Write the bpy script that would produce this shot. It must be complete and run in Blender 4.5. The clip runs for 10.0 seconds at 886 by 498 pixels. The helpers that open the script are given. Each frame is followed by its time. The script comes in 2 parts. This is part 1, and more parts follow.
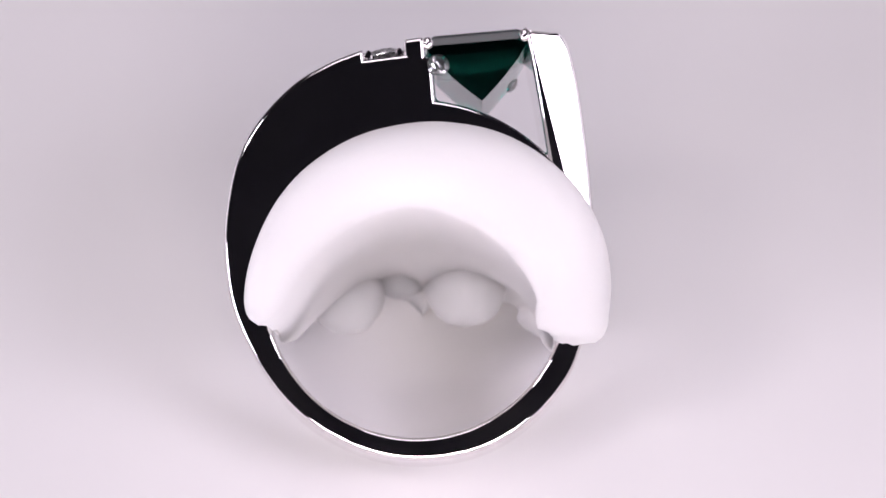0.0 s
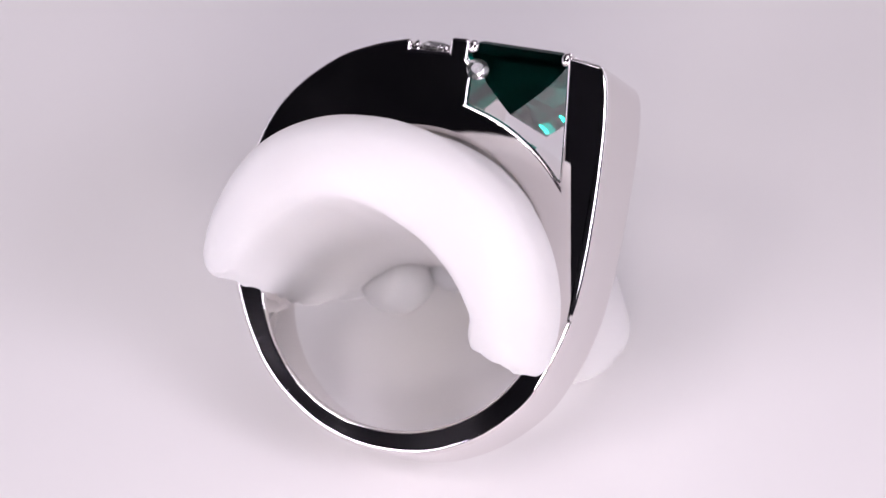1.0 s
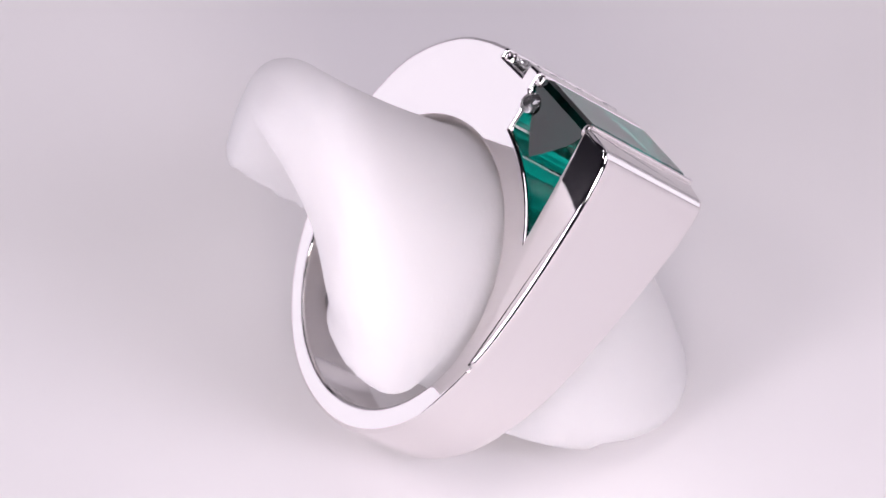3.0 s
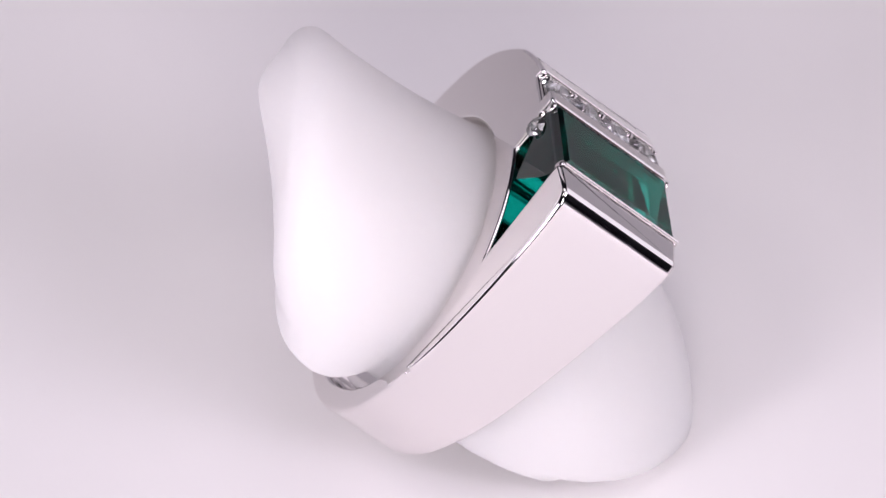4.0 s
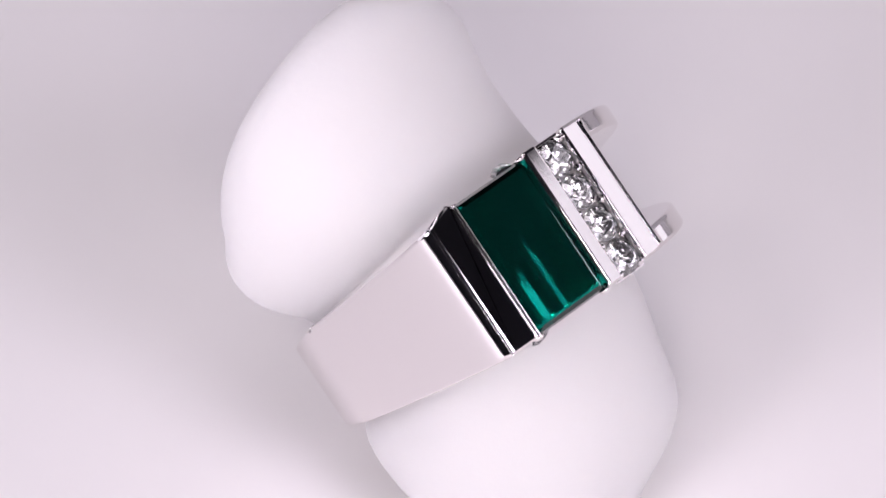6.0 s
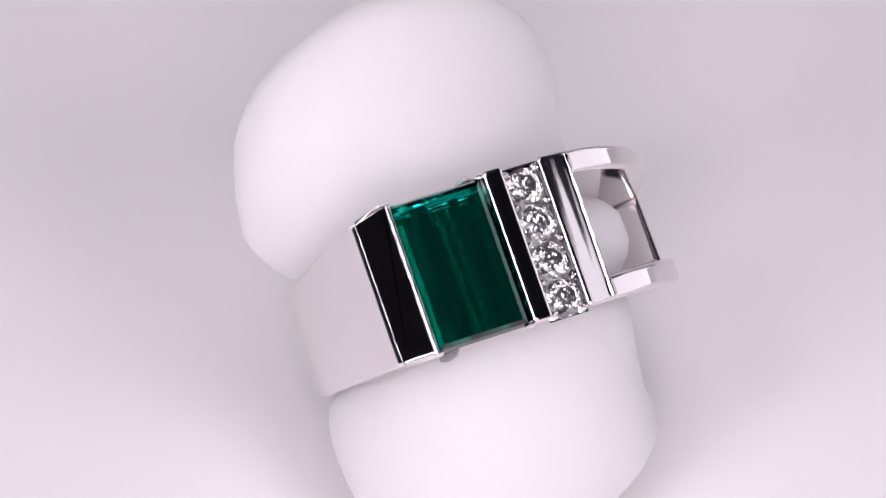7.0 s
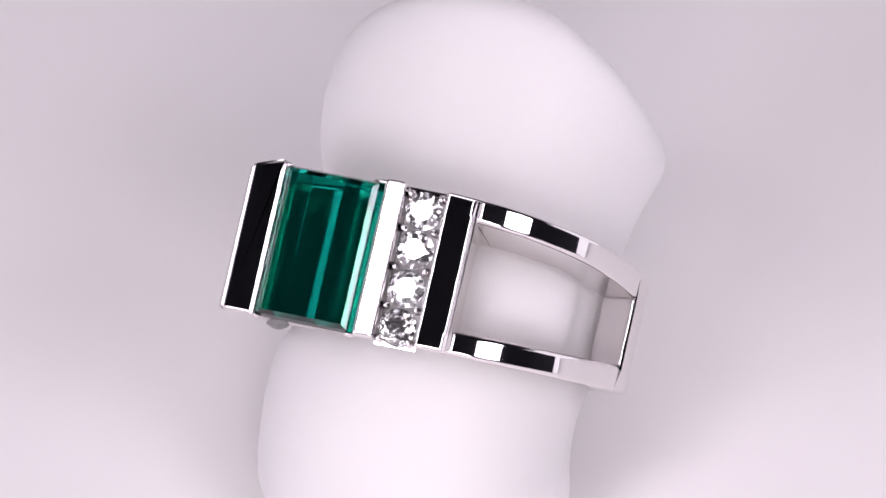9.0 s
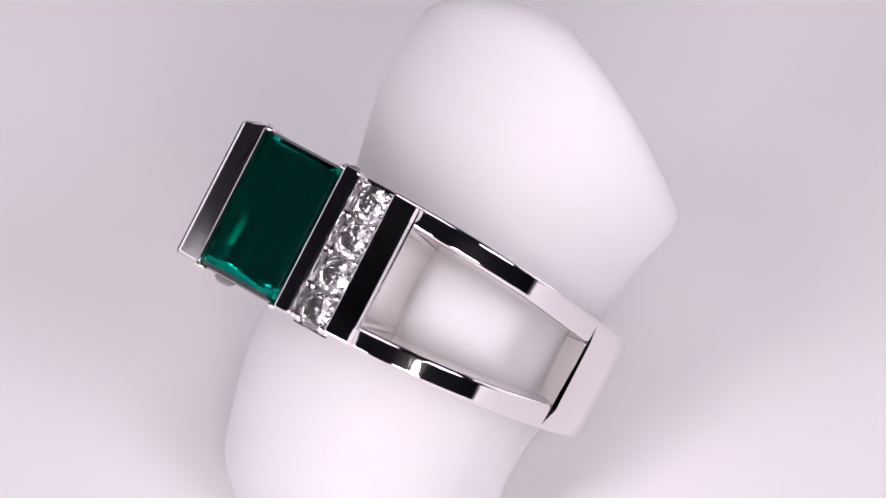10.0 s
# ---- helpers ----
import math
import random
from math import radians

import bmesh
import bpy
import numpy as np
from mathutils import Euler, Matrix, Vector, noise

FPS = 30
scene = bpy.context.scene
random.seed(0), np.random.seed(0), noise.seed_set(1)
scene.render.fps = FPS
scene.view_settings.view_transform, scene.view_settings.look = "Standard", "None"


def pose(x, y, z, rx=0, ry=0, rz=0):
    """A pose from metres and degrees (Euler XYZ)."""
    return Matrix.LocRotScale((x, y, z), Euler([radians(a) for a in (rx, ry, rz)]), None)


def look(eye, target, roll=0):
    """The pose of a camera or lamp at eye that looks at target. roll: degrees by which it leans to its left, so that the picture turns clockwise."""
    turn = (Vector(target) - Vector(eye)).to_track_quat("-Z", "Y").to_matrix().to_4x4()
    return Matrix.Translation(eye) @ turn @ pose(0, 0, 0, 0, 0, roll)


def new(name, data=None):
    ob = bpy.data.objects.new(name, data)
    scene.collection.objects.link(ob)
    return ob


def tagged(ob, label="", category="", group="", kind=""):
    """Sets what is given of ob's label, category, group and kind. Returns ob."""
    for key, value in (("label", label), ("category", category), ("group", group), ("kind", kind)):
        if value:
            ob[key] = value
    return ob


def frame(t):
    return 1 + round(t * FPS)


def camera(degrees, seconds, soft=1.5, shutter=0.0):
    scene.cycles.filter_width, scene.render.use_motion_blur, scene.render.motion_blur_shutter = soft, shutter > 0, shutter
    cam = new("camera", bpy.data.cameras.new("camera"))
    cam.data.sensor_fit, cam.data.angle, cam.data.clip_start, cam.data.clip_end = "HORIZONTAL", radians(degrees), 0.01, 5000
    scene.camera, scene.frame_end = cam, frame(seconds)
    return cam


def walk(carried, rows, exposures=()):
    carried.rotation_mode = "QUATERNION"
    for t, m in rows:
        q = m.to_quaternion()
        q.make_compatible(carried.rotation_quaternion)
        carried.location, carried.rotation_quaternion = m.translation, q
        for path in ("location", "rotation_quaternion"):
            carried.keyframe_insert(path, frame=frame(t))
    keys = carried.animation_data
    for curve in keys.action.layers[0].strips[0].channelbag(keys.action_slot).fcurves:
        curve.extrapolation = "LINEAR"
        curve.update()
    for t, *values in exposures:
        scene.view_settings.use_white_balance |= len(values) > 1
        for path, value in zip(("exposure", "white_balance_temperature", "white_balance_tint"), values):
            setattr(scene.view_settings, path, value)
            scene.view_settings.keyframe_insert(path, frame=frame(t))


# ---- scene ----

# A white gold ring on a white foam saddle turns before a fixed close-up lens.
MM = 0.001

# ---- camera ----
cam = camera(10.0, 10.0, soft=1.5)
EYE = (0.00028, -0.25428, 0.20944)
TILT, LEAN = 37.46, -3.35
AIM = (EYE[0], EYE[1] + math.cos(radians(TILT)), EYE[2] - math.sin(radians(TILT)))
cam.data.dof.use_dof = True
cam.data.dof.focus_distance, cam.data.dof.aperture_fstop = 0.312, 64.0
walk(cam, [(0.0, look(EYE, AIM, LEAN)), (10.0, look(EYE, AIM, LEAN))])

# ---- world and lights ----
SPIN = -22.636            # degrees a second
world = bpy.data.worlds.new("dim_room")
scene.world = world
world.use_nodes = True
world.node_tree.nodes["Background"].inputs[0].default_value = (0.8, 0.78, 0.85, 1)
world.node_tree.nodes["Background"].inputs[1].default_value = 0.015


def area_lamp(name, eye, target, size, power, colour):
    data = bpy.data.lights.new(name, "AREA")
    data.shape, data.size, data.size_y = "ELLIPSE", size[0], size[1]
    data.energy, data.color = power, colour
    lamp = new(name, data)
    lamp.matrix_world = look(eye, target)
    return lamp


def lamp_at(name, az, el, far, size, power, colour):
    """A lamp at an angle from the camera's side of the table, aimed at the ring."""
    a, e = radians(az), radians(el)
    eye = (far * math.cos(e) * math.sin(a), -far * math.cos(e) * math.cos(a), far * math.sin(e) + 0.012)
    return area_lamp(name, eye, (0, 0, 0.012), size, power, colour)


lamp_at("key_lamp", 0, 23, 0.36, (0.14, 0.06), 0.67, (1.0, 0.90, 0.94))
lamp_at("lamp_above", 0, 82, 0.40, (0.26, 0.26), 0.42, (1.0, 0.90, 1.02))
lamp_at("lamp_left", -46, 20, 0.36, (0.16, 0.12), 0.49, (1.0, 0.905, 1.09))
lamp_at("lamp_right", 38.5, 34, 0.36, (0.16, 0.12), 0.48, (1.0, 0.905, 1.09))
lamp_at("lamp_small", -38, 50.5, 0.36, (0.055, 0.042), 0.12, (1.0, 0.92, 1.0))
scene.view_settings.exposure = 0.0


# ---- materials ----
def material(name, colour, rough=0.5, metal=0.0, **more):
    m = bpy.data.materials.new(name)
    m.use_nodes = True
    p = m.node_tree.nodes["Principled BSDF"]
    p.inputs["Base Color"].default_value = (*colour, 1)
    p.inputs["Roughness"].default_value = rough
    p.inputs["Metallic"].default_value = metal
    for key, value in more.items():
        p.inputs[key.replace("_", " ")].default_value = value
    return m


def node(m, kind, **values):
    n = m.node_tree.nodes.new(kind)
    for key, value in values.items():
        n.inputs[key].default_value = value
    return n


def link(m, a, b):
    m.node_tree.links.new(a, b)


def bump(m, scale, height, detail=4.0, stretch=(1, 1, 1), strength=1.0):
    """Fine relief from noise; scale in features per metre."""
    co = node(m, "ShaderNodeTexCoord")
    mp = node(m, "ShaderNodeMapping", Scale=stretch)
    ns = node(m, "ShaderNodeTexNoise", Scale=scale, Detail=detail)
    bp = node(m, "ShaderNodeBump", Strength=strength, Distance=height)
    link(m, co.outputs["Object"], mp.inputs["Vector"])
    link(m, mp.outputs["Vector"], ns.inputs["Vector"])
    link(m, ns.outputs["Fac"], bp.inputs["Height"])
    link(m, bp.outputs["Normal"], m.node_tree.nodes["Principled BSDF"].inputs["Normal"])
    return ns


def vary(m, scale, low, high, target="Base Color", detail=3.0):
    """Spread a value or colour between low and high by noise."""
    co = node(m, "ShaderNodeTexCoord")
    ns = node(m, "ShaderNodeTexNoise", Scale=scale, Detail=detail)
    link(m, co.outputs["Object"], ns.inputs["Vector"])
    p = m.node_tree.nodes["Principled BSDF"]
    if target == "Base Color":
        rp = m.node_tree.nodes.new("ShaderNodeValToRGB")
        rp.color_ramp.elements[0].position, rp.color_ramp.elements[1].position = 0.3, 0.7
        rp.color_ramp.elements[0].color, rp.color_ramp.elements[1].color = (*low, 1), (*high, 1)
        link(m, ns.outputs["Fac"], rp.inputs["Fac"])
        link(m, rp.outputs["Color"], p.inputs[target])
    else:
        rp = node(m, "ShaderNodeMapRange")
        rp.inputs["From Min"].default_value, rp.inputs["From Max"].default_value = 0.3, 0.7
        rp.inputs["To Min"].default_value, rp.inputs["To Max"].default_value = low, high
        link(m, ns.outputs["Fac"], rp.inputs["Value"])
        link(m, rp.outputs["Result"], p.inputs[target])


GOLD = material("white_gold", (0.80, 0.77, 0.765), 0.04, 1.0)
bump(GOLD, 130, 0.00005, 0.5)
vary(GOLD, 250, 0.025, 0.055, "Roughness")
SATIN = material("satin_gold", (0.9, 0.88, 0.88), 0.45, 1.0)
bump(SATIN, 3000, 0.00001, 3)
FOAM = material("white_foam", (0.635, 0.622, 0.607), 0.6, Subsurface_Weight=1.0, Subsurface_Scale=0.02, Subsurface_Radius=(1.0, 0.97, 0.94))
bump(FOAM, 1800, 0.000015, 4)
SHEET = material("white_sheet", (0.87, 0.852, 0.84), 0.6)
vary(SHEET, 12, (0.86, 0.842, 0.83), (0.88, 0.862, 0.85))
GEM = material("green_gem", (0.003, 0.33, 0.245), 0.0, Transmission_Weight=0.97, IOR=1.62)
# near-black copy of the gem: the shade seen end-on, put into its colour
GEM_END_SHADE = material("green_gem_end_shade", (0.0005, 0.012, 0.009), 0.0, Transmission_Weight=0.97, IOR=1.62)
ICE = material("clear_diamond", (1.0, 1.0, 1.0), 0.0, 0.0, Transmission_Weight=0.96, IOR=2.42)
PANEL = material("lit_diffuser", (0.8, 0.8, 0.8), 0.9)
PANEL.node_tree.nodes["Principled BSDF"].inputs["Emission Color"].default_value = (0.94, 0.88, 1.0, 1)
PANEL.node_tree.nodes["Principled BSDF"].inputs["Emission Strength"].default_value = 0.85
BOARD = material("white_board", (0.80, 0.79, 0.81), 0.8)
vary(BOARD, 6, (0.78, 0.77, 0.79), (0.82, 0.81, 0.83))
DARK = material("dark_ceiling", (0.03, 0.03, 0.035), 0.9)
vary(DARK, 3, (0.045, 0.042, 0.055), (0.065, 0.06, 0.075))


# ---- building helpers ----
def mesh_of(name, bm, mat):
    bmesh.ops.recalc_face_normals(bm, faces=bm.faces)
    if all(e.is_manifold for e in bm.edges) and bm.calc_volume(signed=True) < 0:
        bmesh.ops.reverse_faces(bm, faces=bm.faces)
    data = bpy.data.meshes.new(name)
    bm.to_mesh(data)
    bm.free()
    data.materials.append(mat)
    return data


def part(name, bm, mat, parent, label="", at=None, smooth=False):
    ob = new(name, mesh_of(name, bm, mat))
    ob.parent = parent
    if at is not None:
        ob.matrix_local = at
    if smooth:
        for f in ob.data.polygons:
            f.use_smooth = True
    return tagged(ob, label)


def bevelled(ob, width, segments=2, angle=35):
    mod = ob.modifiers.new("bevel", "BEVEL")
    mod.width, mod.segments, mod.limit_method, mod.angle_limit = width, segments, "ANGLE", radians(angle)
    mod.harden_normals, mod.use_clamp_overlap = True, False
    for f in ob.data.polygons:
        f.use_smooth = True
    return ob


def curve_through(points, steps=5):
    """A smooth open line through 2D points."""
    out = []
    for i in range(len(points) - 1):
        p0, p1, p2, p3 = (Vector(points[max(0, min(len(points) - 1, k))]) for k in (i - 1, i, i + 1, i + 2))
        for s in range(steps):
            t = s / steps
            out.append(0.5 * (2 * p1 + (p2 - p0) * t + (2 * p0 - 5 * p1 + 4 * p2 - p3) * t * t + (3 * p1 - p0 - 3 * p2 + p3) * t ** 3))
    return [tuple(p) for p in out] + [tuple(points[-1])]


def slab(loops, front, back):
    """A plate between two sides: loops of (x, z), the outline first, then holes; front and back give y."""
    bm = bmesh.new()
    rims = []
    for side in (front, back):
        edges = []
        ring_verts = []
        for loop in loops:
            vs = [bm.verts.new((x * MM, side(x, z) * MM, z * MM)) for x, z in loop]
            edges += [bm.edges.new((vs[i], vs[(i + 1) % len(vs)])) for i in range(len(vs))]
            ring_verts.append(vs)
        bmesh.ops.triangle_fill(bm, use_beauty=True, use_dissolve=True, edges=edges)
        rims.append(ring_verts)
    for a, b in zip(*rims):
        for i in range(len(a)):
            j = (i + 1) % len(a)
            bm.faces.new((a[i], a[j], b[j], b[i]))
    return bm


# ---- the setting ----
def make_sheet():
    bm = bmesh.new()
    bmesh.ops.create_grid(bm, x_segments=2, y_segments=2, size=0.85)
    ob = new("ground", mesh_of("ground", bm, SHEET))
    return tagged(ob, "plain white matte photo table surface", "table surface", kind="structure")


make_sheet()


def curved_board(name, mat, az0, az1, radius, height, thick, label, category):
    """An upright board, bent round the table; angles from the camera's side."""
    bm = bmesh.new()
    steps = max(3, round(abs(az1 - az0) / 6))
    rows = []
    for i in range(steps + 1):
        a = radians(az0 + (az1 - az0) * i / steps)
        rows.append([bm.verts.new((r * math.sin(a), -r * math.cos(a), z)) for r, z in ((radius, 0), (radius, height), (radius + thick, height), (radius + thick, 0))])
    for a, b in zip(rows, rows[1:]):
        for k in range(4):
            bm.faces.new((a[k], b[k], b[(k + 1) % 4], a[(k + 1) % 4]))
    bm.faces.new(rows[0])
    bm.faces.new(rows[-1])
    return tagged(new(name, mesh_of(name, bm, mat)), label, category, kind="structure")


curved_board("wall_east", PANEL, 71, 128, 0.62, 0.375, 0.01, "white lit diffuser panel beside the table", "light panel")
curved_board("wall_west", PANEL, -75, -128, 0.62, 0.30, 0.01, "white lit diffuser panel beside the table", "light panel")
curved_board("wall_north", BOARD, 128.5, 231.5, 0.62, 0.37, 0.01, "plain white background board behind the table", "backdrop")


def make_ceiling():
    bm = bmesh.new()
    bmesh.ops.create_cube(bm, size=1.0)
    bmesh.ops.scale(bm, vec=(1.8, 1.8, 0.02), verts=bm.verts)
    bmesh.ops.translate(bm, vec=(0, 0, 1.21), verts=bm.verts)
    return tagged(new("ceiling", mesh_of("ceiling", bm, DARK)), "dark cloth cover over the photo table", "ceiling", kind="structure")


make_ceiling()


def make_room_wall(name, x, y, wide, deep):
    bm = bmesh.new()
    bmesh.ops.create_cube(bm, size=1.0)
    bmesh.ops.scale(bm, vec=(wide, deep, 1.2), verts=bm.verts)
    bmesh.ops.translate(bm, vec=(x, y, 0.6), verts=bm.verts)
    return tagged(new(name, mesh_of(name, bm, DARK)), "dark cloth screen round the photo table", "screen", kind="structure")


make_room_wall("wall_south", 0, -0.86, 1.74, 0.02)
make_room_wall("wall_far_north", 0, 0.86, 1.74, 0.02)
make_room_wall("wall_far_east", 0.86, 0, 0.02, 1.7)
make_room_wall("wall_far_west", -0.86, 0, 0.02, 1.7)

# ---- the pose of ring and saddle on the table ----
ACROSS = Vector((0.9994721, 0.0298841, 0.012746))
ALONG = Vector((-0.01243862, 0.71440684, -0.69962001))
UP = ACROSS.cross(ALONG)
REST = Matrix((ACROSS, ALONG, UP)).transposed().to_4x4()
REST.translation = Vector((-1.577, 0.295, 11.08)) * MM
REST_BACK = REST.inverted()


# ---- the foam saddle ----
def make_saddle():
    thing = new("ring_display_stand")
    tagged(thing, "white matte foam ring saddle with flared rims and ragged edges", "display stand")
    bm = bmesh.new()
    around, n_flat = 96, 15
    nodes = [-105, -70, -35, 0, 35, 70, 105]
    front_rim, front_reach = [11.01, 9.4, 8.49, 8.21, 9.4, 11.25, 10.9], [11.48, 14.92, 17.55, 18.83, 18.57, 16.7, 12.6]
    back_rim, back_reach = [12.09, 8.29, 6.04, 4.32, 4.83, 7.95, 11.0], [12.47, 15.31, 16.84, 18.13, 18.97, 17.77, 11.94]

    def rims(values, angles):
        # a smooth curve of degree five through the seven stations
        return np.polyval(np.polyfit(np.array(nodes) / 105, values, 5), np.clip(angles / 105, -1, 1))

    angles = np.linspace(-104, 117, around + 1)
    fr, fl, br, bl = (rims(v, angles) for v in (front_rim, front_reach, back_rim, back_reach))
    # the front tip rounds off towards its lower end
    fl = fl * (1 - 0.14 * np.clip((angles - 99) / 18, 0, 1) ** 2)
    inside, sunk = 8.6, 5.55
    rows = []
    for i, deg in enumerate(angles):
        phi = radians(deg)
        co = math.cos(phi)
        inner = -sunk * co + math.sqrt(max(0.0, (sunk * co) ** 2 + inside ** 2 - sunk ** 2))
        loop = []
        lean = deg / 105
        bulges = (-0.39 + 1.06 * lean + 1.68 * lean ** 2, 1.1 + 0.8 * lean - 0.6 * lean ** 2)
        for rim, reach, side, most, bulge, drift in ((fr[i], fl[i], -1, 1.86, bulges[0], (0.57, -1.5)), (br[i], bl[i], 1, 4.0, bulges[1], (1.92, -1.64))):
            def past(y):
                # 0 inside the band, 1 at the rim
                return max(0.0, min(1.0, (y - 3.5) / (reach - 3.5)))

            def outer(y):
                q = past(y) if side < 0 else past(y) ** 0.5
                return 9.3 + (rim - 9.3) * past(y) ** 1.5 + bulge * 4 * q * (1 - q)

            def slide(y):
                return drift[0] * past(y) + drift[1] * past(y) ** 2
            thick = max(2.5 if side < 0 else 4.5, rim - inner)
            rad = min(most, 0.75 * thick)
            small = min(1.2, 0.24 * thick)
            half = [((reach - rad) * k / n_flat, outer((reach - rad) * k / n_flat)) for k in range(n_flat)]
            for k in range(8):
                ang = radians(90 - 90 * k / 7)
                y = reach - rad + rad * math.cos(ang)
                half.append((y, outer(y) - rad + rad * math.sin(ang)))
            low = min(inner, outer(reach) - thick)
            for k in range(5):
                ang = radians(-90 * k / 4)
                half.append((reach - small + small * math.cos(ang), low + small + small * math.sin(ang)))
            half += [((reach - small) * (1 - k / n_flat), low + (inner - low) * (k / n_flat)) for k in range(1, n_flat)]
            half = [(side * y, r, slide(y)) for y, r in half]
            loop += half if side < 0 else half[:0:-1]
        mid = [(0.0, inner, 0.0)]
        cut = 2 * n_flat - 1 + 13
        loop = loop[:cut] + mid + loop[cut:]
        shrink = {0: 0.5, 1: 0.79, 2: 0.92, 3: 0.98}.get(min(i, around - i), 1.0)
        centre = sum(r for _, r, _ in loop) / len(loop)
        loop = [(y * (0.94 + 0.06 * shrink), centre + (r - centre) * shrink, x) for y, r, x in loop]
        row = []
        edge = min(i, around - i)
        rag = (1, 0.4, 0.1)[edge] if edge < 3 else 0
        for y, r, x in loop:
            r += 0.07 * noise.noise((y * 0.25, phi * 2.5, 1.5))
            # the foam swells a little into the window of the band
            r += 2.5 * math.exp(-((deg + 38) / 20) ** 4 - (y / 2.5) ** 4) if r > 8.6 else 0.0
            drop = rag * (0.22 * noise.noise((y * 0.9, r * 0.8, deg)) + 0.14 * noise.noise((y * 2.7, r * 2, deg)))
            late = max(0.0, min(1.0, (y - 4) / 5)) * max(0.0, (abs(deg) - 80) / 26)
            drop += late * (1.7 if deg < 0 else 1.0)
            spot = REST @ Vector(((r * math.sin(phi) + x) * MM, y * MM, (r * co + drop) * MM))
            spot.z = max(spot.z, 0.0)
            row.append(bm.verts.new(REST_BACK @ spot))
        rows.append(row)
    m = len(rows[0])
    for i in range(around):
        for k in range(m):
            bm.faces.new((rows[i][k], rows[i + 1][k], rows[i + 1][(k + 1) % m], rows[i][(k + 1) % m]))
    ends = [bm.faces.new(rows[0]), bm.faces.new(rows[-1])]
    bmesh.ops.triangulate(bm, faces=ends)
    body = part("saddle", bm, FOAM, thing, at=REST, smooth=True)
    body.data.set_sharp_from_angle(angle=radians(50))
    # rounded lobes that hang under the arch
    for x, y, z, r, h in LOBES:
        bm = bmesh.new()
        bmesh.ops.create_uvsphere(bm, u_segments=32, v_segments=20, radius=1.0)
        for v in bm.verts:
            s = 1 + 0.05 * noise.noise(v.co * 1.7 + Vector((x, 0, 0)))
            v.co = Vector(((x + v.co.x * r * s) * MM, (y + v.co.y * r * 1.1 * s) * MM, (z + v.co.z * h * s) * MM))
        part("support_lobe", bm, FOAM, thing, "rounded white foam lobe", REST, True)
    return thing


LOBES = ((-4.5, 9.2, 1.5, 2.6, 2.9), (3.3, 9.6, 1.6, 2.8, 3.1), (-0.8, 10.0, 3.2, 2.4, 2.4))


# ---- the ring ----
def half_width(z):
    return 2.6 + (z + 10.7) * 2.3 / 25.8


def middle(z):
    """The band leans a little out of its own plane towards the bottom."""
    return -0.12 + (15.0 - z) * 0.03


def make_gem_mesh(points):
    bm = bmesh.new()
    for p in points:
        bm.verts.new([c * MM for c in p])
    bmesh.ops.convex_hull(bm, input=bm.verts)
    bmesh.ops.dissolve_limit(bm, angle_limit=radians(0.5), verts=bm.verts, edges=bm.edges)
    return bm


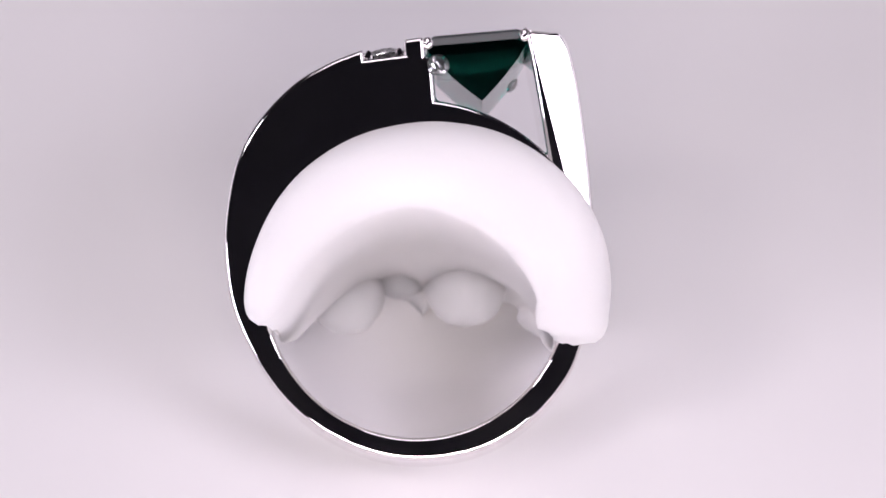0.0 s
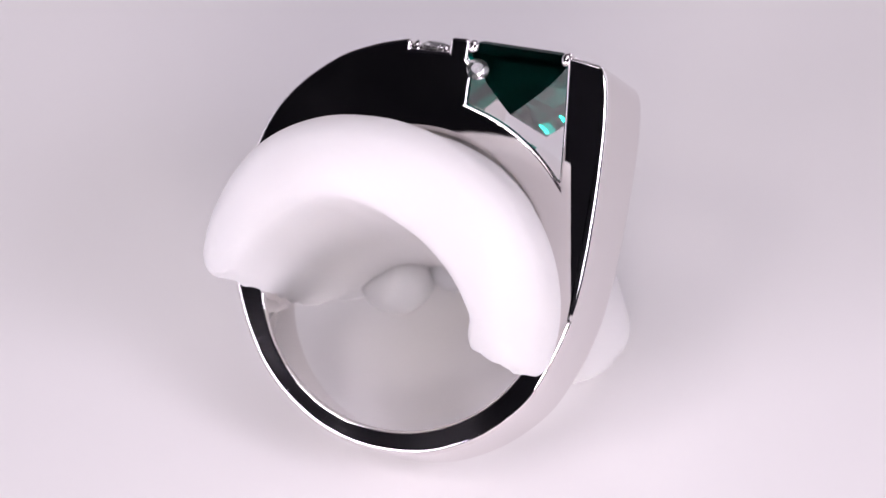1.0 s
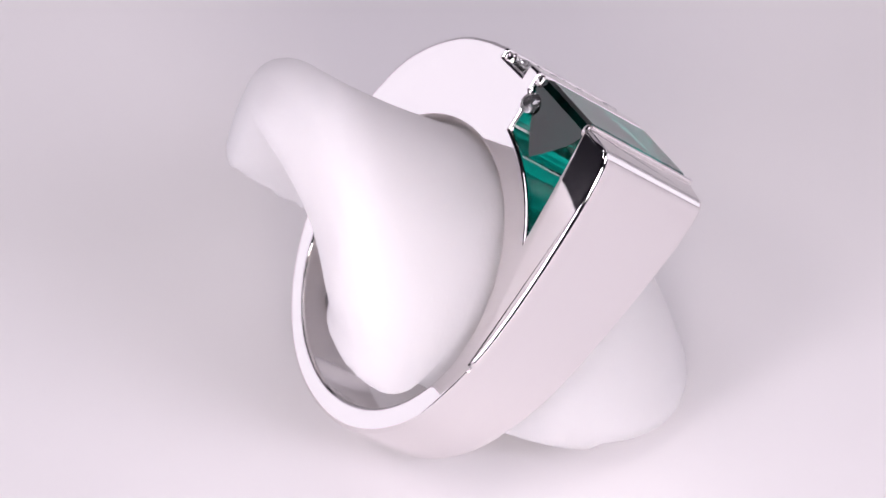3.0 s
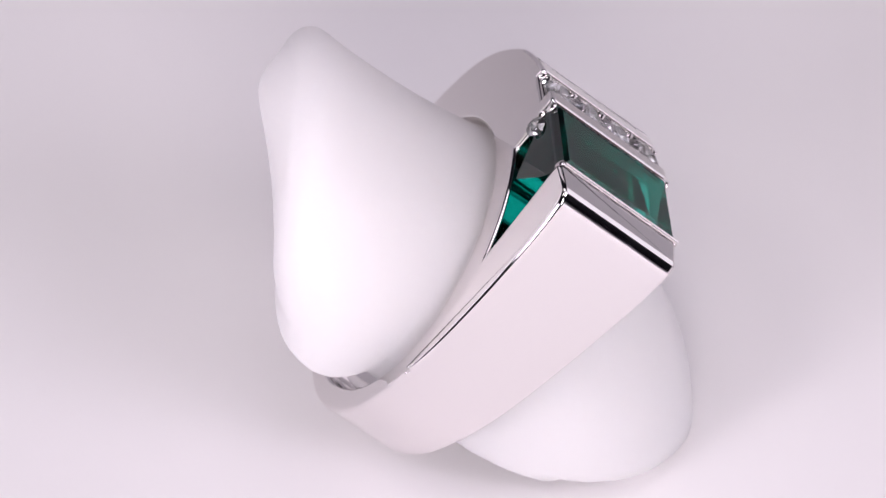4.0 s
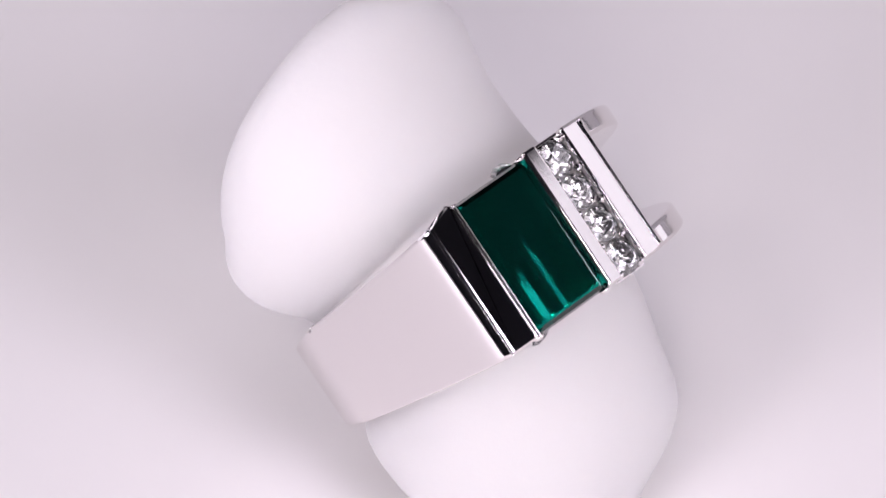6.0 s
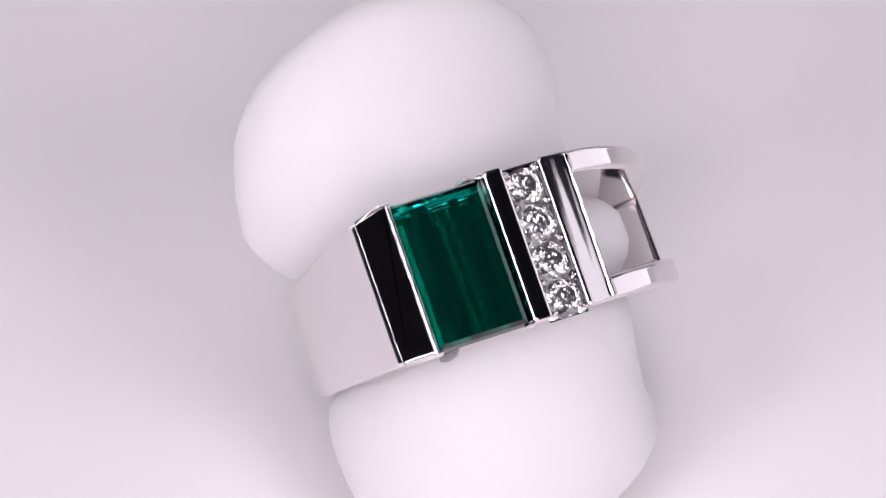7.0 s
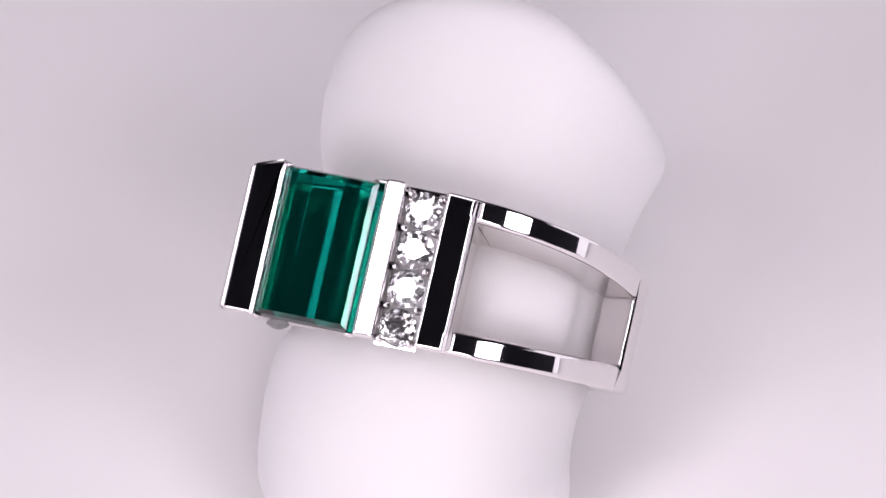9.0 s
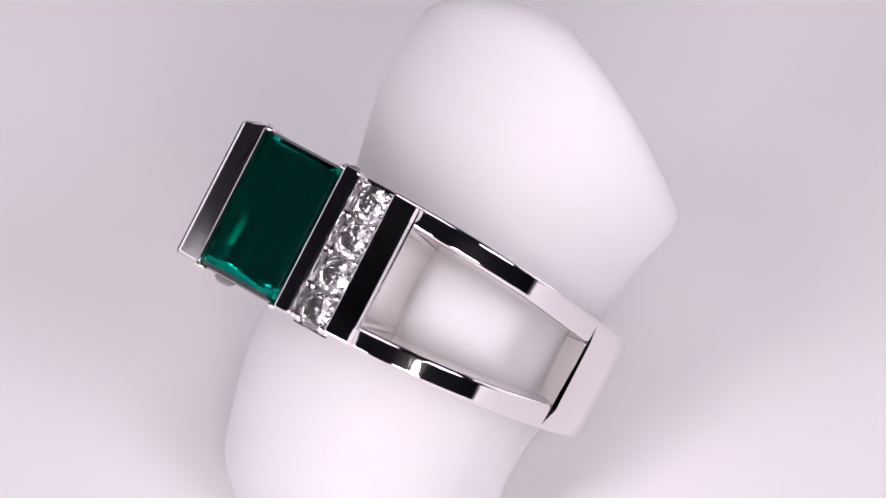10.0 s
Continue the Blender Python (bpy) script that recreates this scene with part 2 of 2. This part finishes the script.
def make_ring():
    thing = new("ring")
    tagged(thing, "polished white gold ring with green stone and diamond row", "ring")
    side = curve_through([(-2.0, 15.1), (-3.0, 14.82), (-4.33, 14.4), (-6.59, 13.32), (-8.92, 11.3), (-10.56, 8.94), (-11.53, 5.83), (-11.89, 3.02),
                          (-11.7, -0.23), (-10.71, -3.26), (-9.12, -6.09), (-7.1, -8.27), (-4.37, -9.99), (-1.56, -10.83), (1.34, -10.92), (3.97, -10.37),
                          (6.73, -8.87), (9.1, -6.45), (10.41, -3.66), (11.16, -1.01), (11.48, 1.7), (11.57, 5.61), (11.48, 9.18), (11.3, 12.0),
                          (11.02, 13.9), (10.75, 14.7), (10.42, 15.14)], 6)
    floor = [(11.7 * math.sin(radians(a)), 11.7 * math.cos(radians(a))) for a in range(50, 11, -4)]
    top = [(8.3, 15.42), (8.32, 14.9), (8.55, 12.65), (8.77, 10.1)] + floor + [(2.25, 11.5), (2.25, 14.0), (1.85, 14.3), (1.85, 15.56), (0.5, 15.48), (0.5, 14.55), (-2.0, 14.45)]
    hole = [(9.5 * math.cos(2 * math.pi * i / 96), 9.5 * math.sin(2 * math.pi * i / 96)) for i in range(96)]
    solid = slab([side + top, hole], lambda x, z: middle(z) - half_width(z), lambda x, z: middle(z) + half_width(z))
    cutter = slab([[(-4.45, 18), (-2.7, 7.5), (-8.4, 1.15), (-14, 4.25), (-14, 18)]], lambda x, z: middle(z) - 1.8 - 0.109 * z, lambda x, z: middle(z) + 1.8 + 0.109 * z)
    # a shallow cone eases the front rim of the finger hole
    lean = Vector((0, -1, -0.119)).normalized()
    hub = Vector((2.0, middle(0) - half_width(0), 0))
    cone = bmesh.new()
    bmesh.ops.create_cone(cone, cap_ends=True, segments=128, radius1=11.3 - 0.35 / math.tan(radians(5.5)), radius2=11.3 + 1.0 / math.tan(radians(5.5)), depth=1.35)
    aim = lean.to_track_quat("Z", "Y").to_matrix().to_4x4()
    for v in cone.verts:
        v.co = (aim @ (v.co + Vector((0, 0, 0.325))) + hub) * MM
    # a slanted plane trims the front end of the tall wall
    p1, p2, p3 = Vector((8.4, middle(15.5) - half_width(15.5) - 0.02, 15.5)), Vector((10.65, -4.45, 15.0)), Vector((11.05, middle(-1) - half_width(-1) - 0.02, -1.0))
    out = (p2 - p1).cross(p3 - p1).normalized()
    out = out if out.y < 0 else -out
    wedge = bmesh.new()
    bmesh.ops.create_cube(wedge, size=1.0)
    turn = out.to_track_quat("Z", "Y").to_matrix().to_4x4()
    for v in wedge.verts:
        v.co = (turn @ Vector((v.co.x * 60, v.co.y * 60, (v.co.z + 0.5) * 6)) + p1) * MM
    pocket = slab([[(0.45, 13.6), (0.45, 17), (-1.95, 17), (-1.95, 13.6)]], lambda x, z: -4.36, lambda x, z: 4.58)
    a = new("solid", mesh_of("solid", solid, GOLD))
    a.data.transform(Matrix.Scale(1000, 4))
    tools = []
    for bm in (cutter, wedge, pocket):
        b = new("cutter", mesh_of("cutter", bm, GOLD))
        b.data.transform(Matrix.Scale(1000, 4))
        cut = a.modifiers.new("cut", "BOOLEAN")
        cut.operation, cut.object, cut.solver = "DIFFERENCE", b, "EXACT"
        tools.append(b)
    deps = bpy.context.evaluated_depsgraph_get()
    data = bpy.data.meshes.new_from_object(a.evaluated_get(deps))
    clean = bmesh.new()
    clean.from_mesh(data)
    bmesh.ops.remove_doubles(clean, verts=clean.verts, dist=0.05)
    bmesh.ops.dissolve_degenerate(clean, edges=clean.edges, dist=0.02)
    bmesh.ops.dissolve_limit(clean, angle_limit=radians(0.4), verts=clean.verts, edges=clean.edges)
    clean.to_mesh(data)
    clean.free()
    data.transform(Matrix.Scale(0.001, 4))
    for ob in (a, *tools):
        bpy.data.objects.remove(ob)
    band = new("band", data)
    band.parent, band.matrix_local = thing, REST
    bevelled(band, 0.28 * MM, 4, 32)
    band.data.set_sharp_from_angle(angle=radians(9))

    x0, x1, yl = 1.95, 8.35, 4.65
    xm = (x0 + x1) / 2
    pts = []
    for hx, hy, z in ((2.62, 4.3, 15.62), (2.95, 4.58, 15.42), (3.2, 4.72, 14.95), (3.2, 4.72, 14.75), (2.55, 4.66, 13.75), (1.75, 4.61, 12.85), (0.9, 4.56, 12.0), (0.02, 4.5, 11.22)):
        pts += [(xm + sx * hx, sy * hy, z) for sx in (-1, 1) for sy in (-1, 1)]
    stone = part("green_stone", make_gem_mesh(pts), GEM, thing, "deep green step-cut rectangular gemstone with shade coloured into its ends", REST)
    # end faces get the darkened copy, so their shade is painted in
    stone.data.materials.append(GEM_END_SHADE)
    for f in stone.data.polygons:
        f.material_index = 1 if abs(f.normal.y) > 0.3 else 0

    pts = []
    for i in range(8):
        a0, a1 = math.pi * i / 4, math.pi * (i + 0.5) / 4
        pts.append((0.54 * math.cos(a0), 0.54 * math.sin(a0), 0.34))
        pts.append((0.76 * math.cos(a1), 0.76 * math.sin(a1), 0.215))
        pts.append((0.26 * math.cos(a1), 0.26 * math.sin(a1), -0.635))
    for i in range(16):
        a0 = math.pi * i / 8
        pts += [(math.cos(a0), math.sin(a0), 0.02), (math.cos(a0), math.sin(a0), -0.02)]
    pts.append((0, 0, -0.84))
    base = mesh_of("diamond", make_gem_mesh([tuple(c * 1.2 for c in p) for p in pts]), ICE)
    for i in range(4):
        ob = new("diamond", base)
        ob.parent = thing
        ob.matrix_local = REST @ pose(-0.75 * MM, (-3.52 + 2.42 * i) * MM, 14.75 * MM, 0, -4, 17 * i)
        tagged(ob, "clear round brilliant-cut diamond")
    plate = slab([[(0.44, 13.62), (0.44, 13.7), (-1.94, 13.7), (-1.94, 13.62)]], lambda x, z: -4.34, lambda x, z: 4.56)
    part("channel_seat", plate, SATIN, thing, "satin metal seat under the diamonds", REST)
    lip = slab([[(8.12, 15.2), (8.16, 15.5), (8.28, 15.64), (8.45, 15.56), (8.45, 15.2)]], lambda x, z: -4.7, lambda x, z: 4.8)
    bevelled(part("bezel_lip", lip, GOLD, thing, "bright rounded metal lip", REST), 0.06 * MM, 2, 25)
    small = mesh_of("accent_diamond", make_gem_mesh([tuple(c * 0.72 for c in p) for p in pts]), ICE)
    for x, y, z, tilt in ((2.6, -4.86, 13.7, 78), (7.1, 4.88, 13.75, -78)):
        ob = new("accent_diamond", small)
        ob.parent, ob.matrix_local = thing, REST @ pose(x * MM, y * MM, z * MM, tilt, 0, 10)
        tagged(ob, "small clear side diamond")
    # raised beads of metal between the round stones
    bead = bmesh.new()
    bmesh.ops.create_uvsphere(bead, u_segments=16, v_segments=10, radius=0.3 * MM)
    bmesh.ops.scale(bead, vec=(1.0, 1.0, 1.9), verts=bead.verts)
    bead = mesh_of("bead", bead, GOLD)
    for i in range(5):
        for x in (-1.72, 0.22):
            ob = new("bead", bead)
            ob.parent, ob.matrix_local = thing, REST @ pose(x * MM, (-4.73 + 2.42 * i + (0.3, 0, 0, 0, -0.35)[i]) * MM, 14.5 * MM)
    # rounded tips that hold the stone at its four corners
    for x, y in ((8.2, -4.72), (8.2, 4.74), (2.05, -4.78), (2.05, 4.78)):
        bm = bmesh.new()
        bmesh.ops.create_uvsphere(bm, u_segments=20, v_segments=12, radius=1.0)
        for v in bm.verts:
            v.co = Vector(((x + v.co.x * 0.34) * MM, (y + v.co.y * 0.2) * MM, (15.12 + v.co.z * 0.42) * MM))
        part("prong", bm, GOLD, thing, "", REST, True)
    return thing


stand = make_saddle()
jewel = make_ring()


def motions():
    turn = [(0.5 * i, pose(0, 0, 0, 0, 0, SPIN * 0.5 * i)) for i in range(21)]
    walk(stand, turn)
    walk(jewel, turn)


motions()
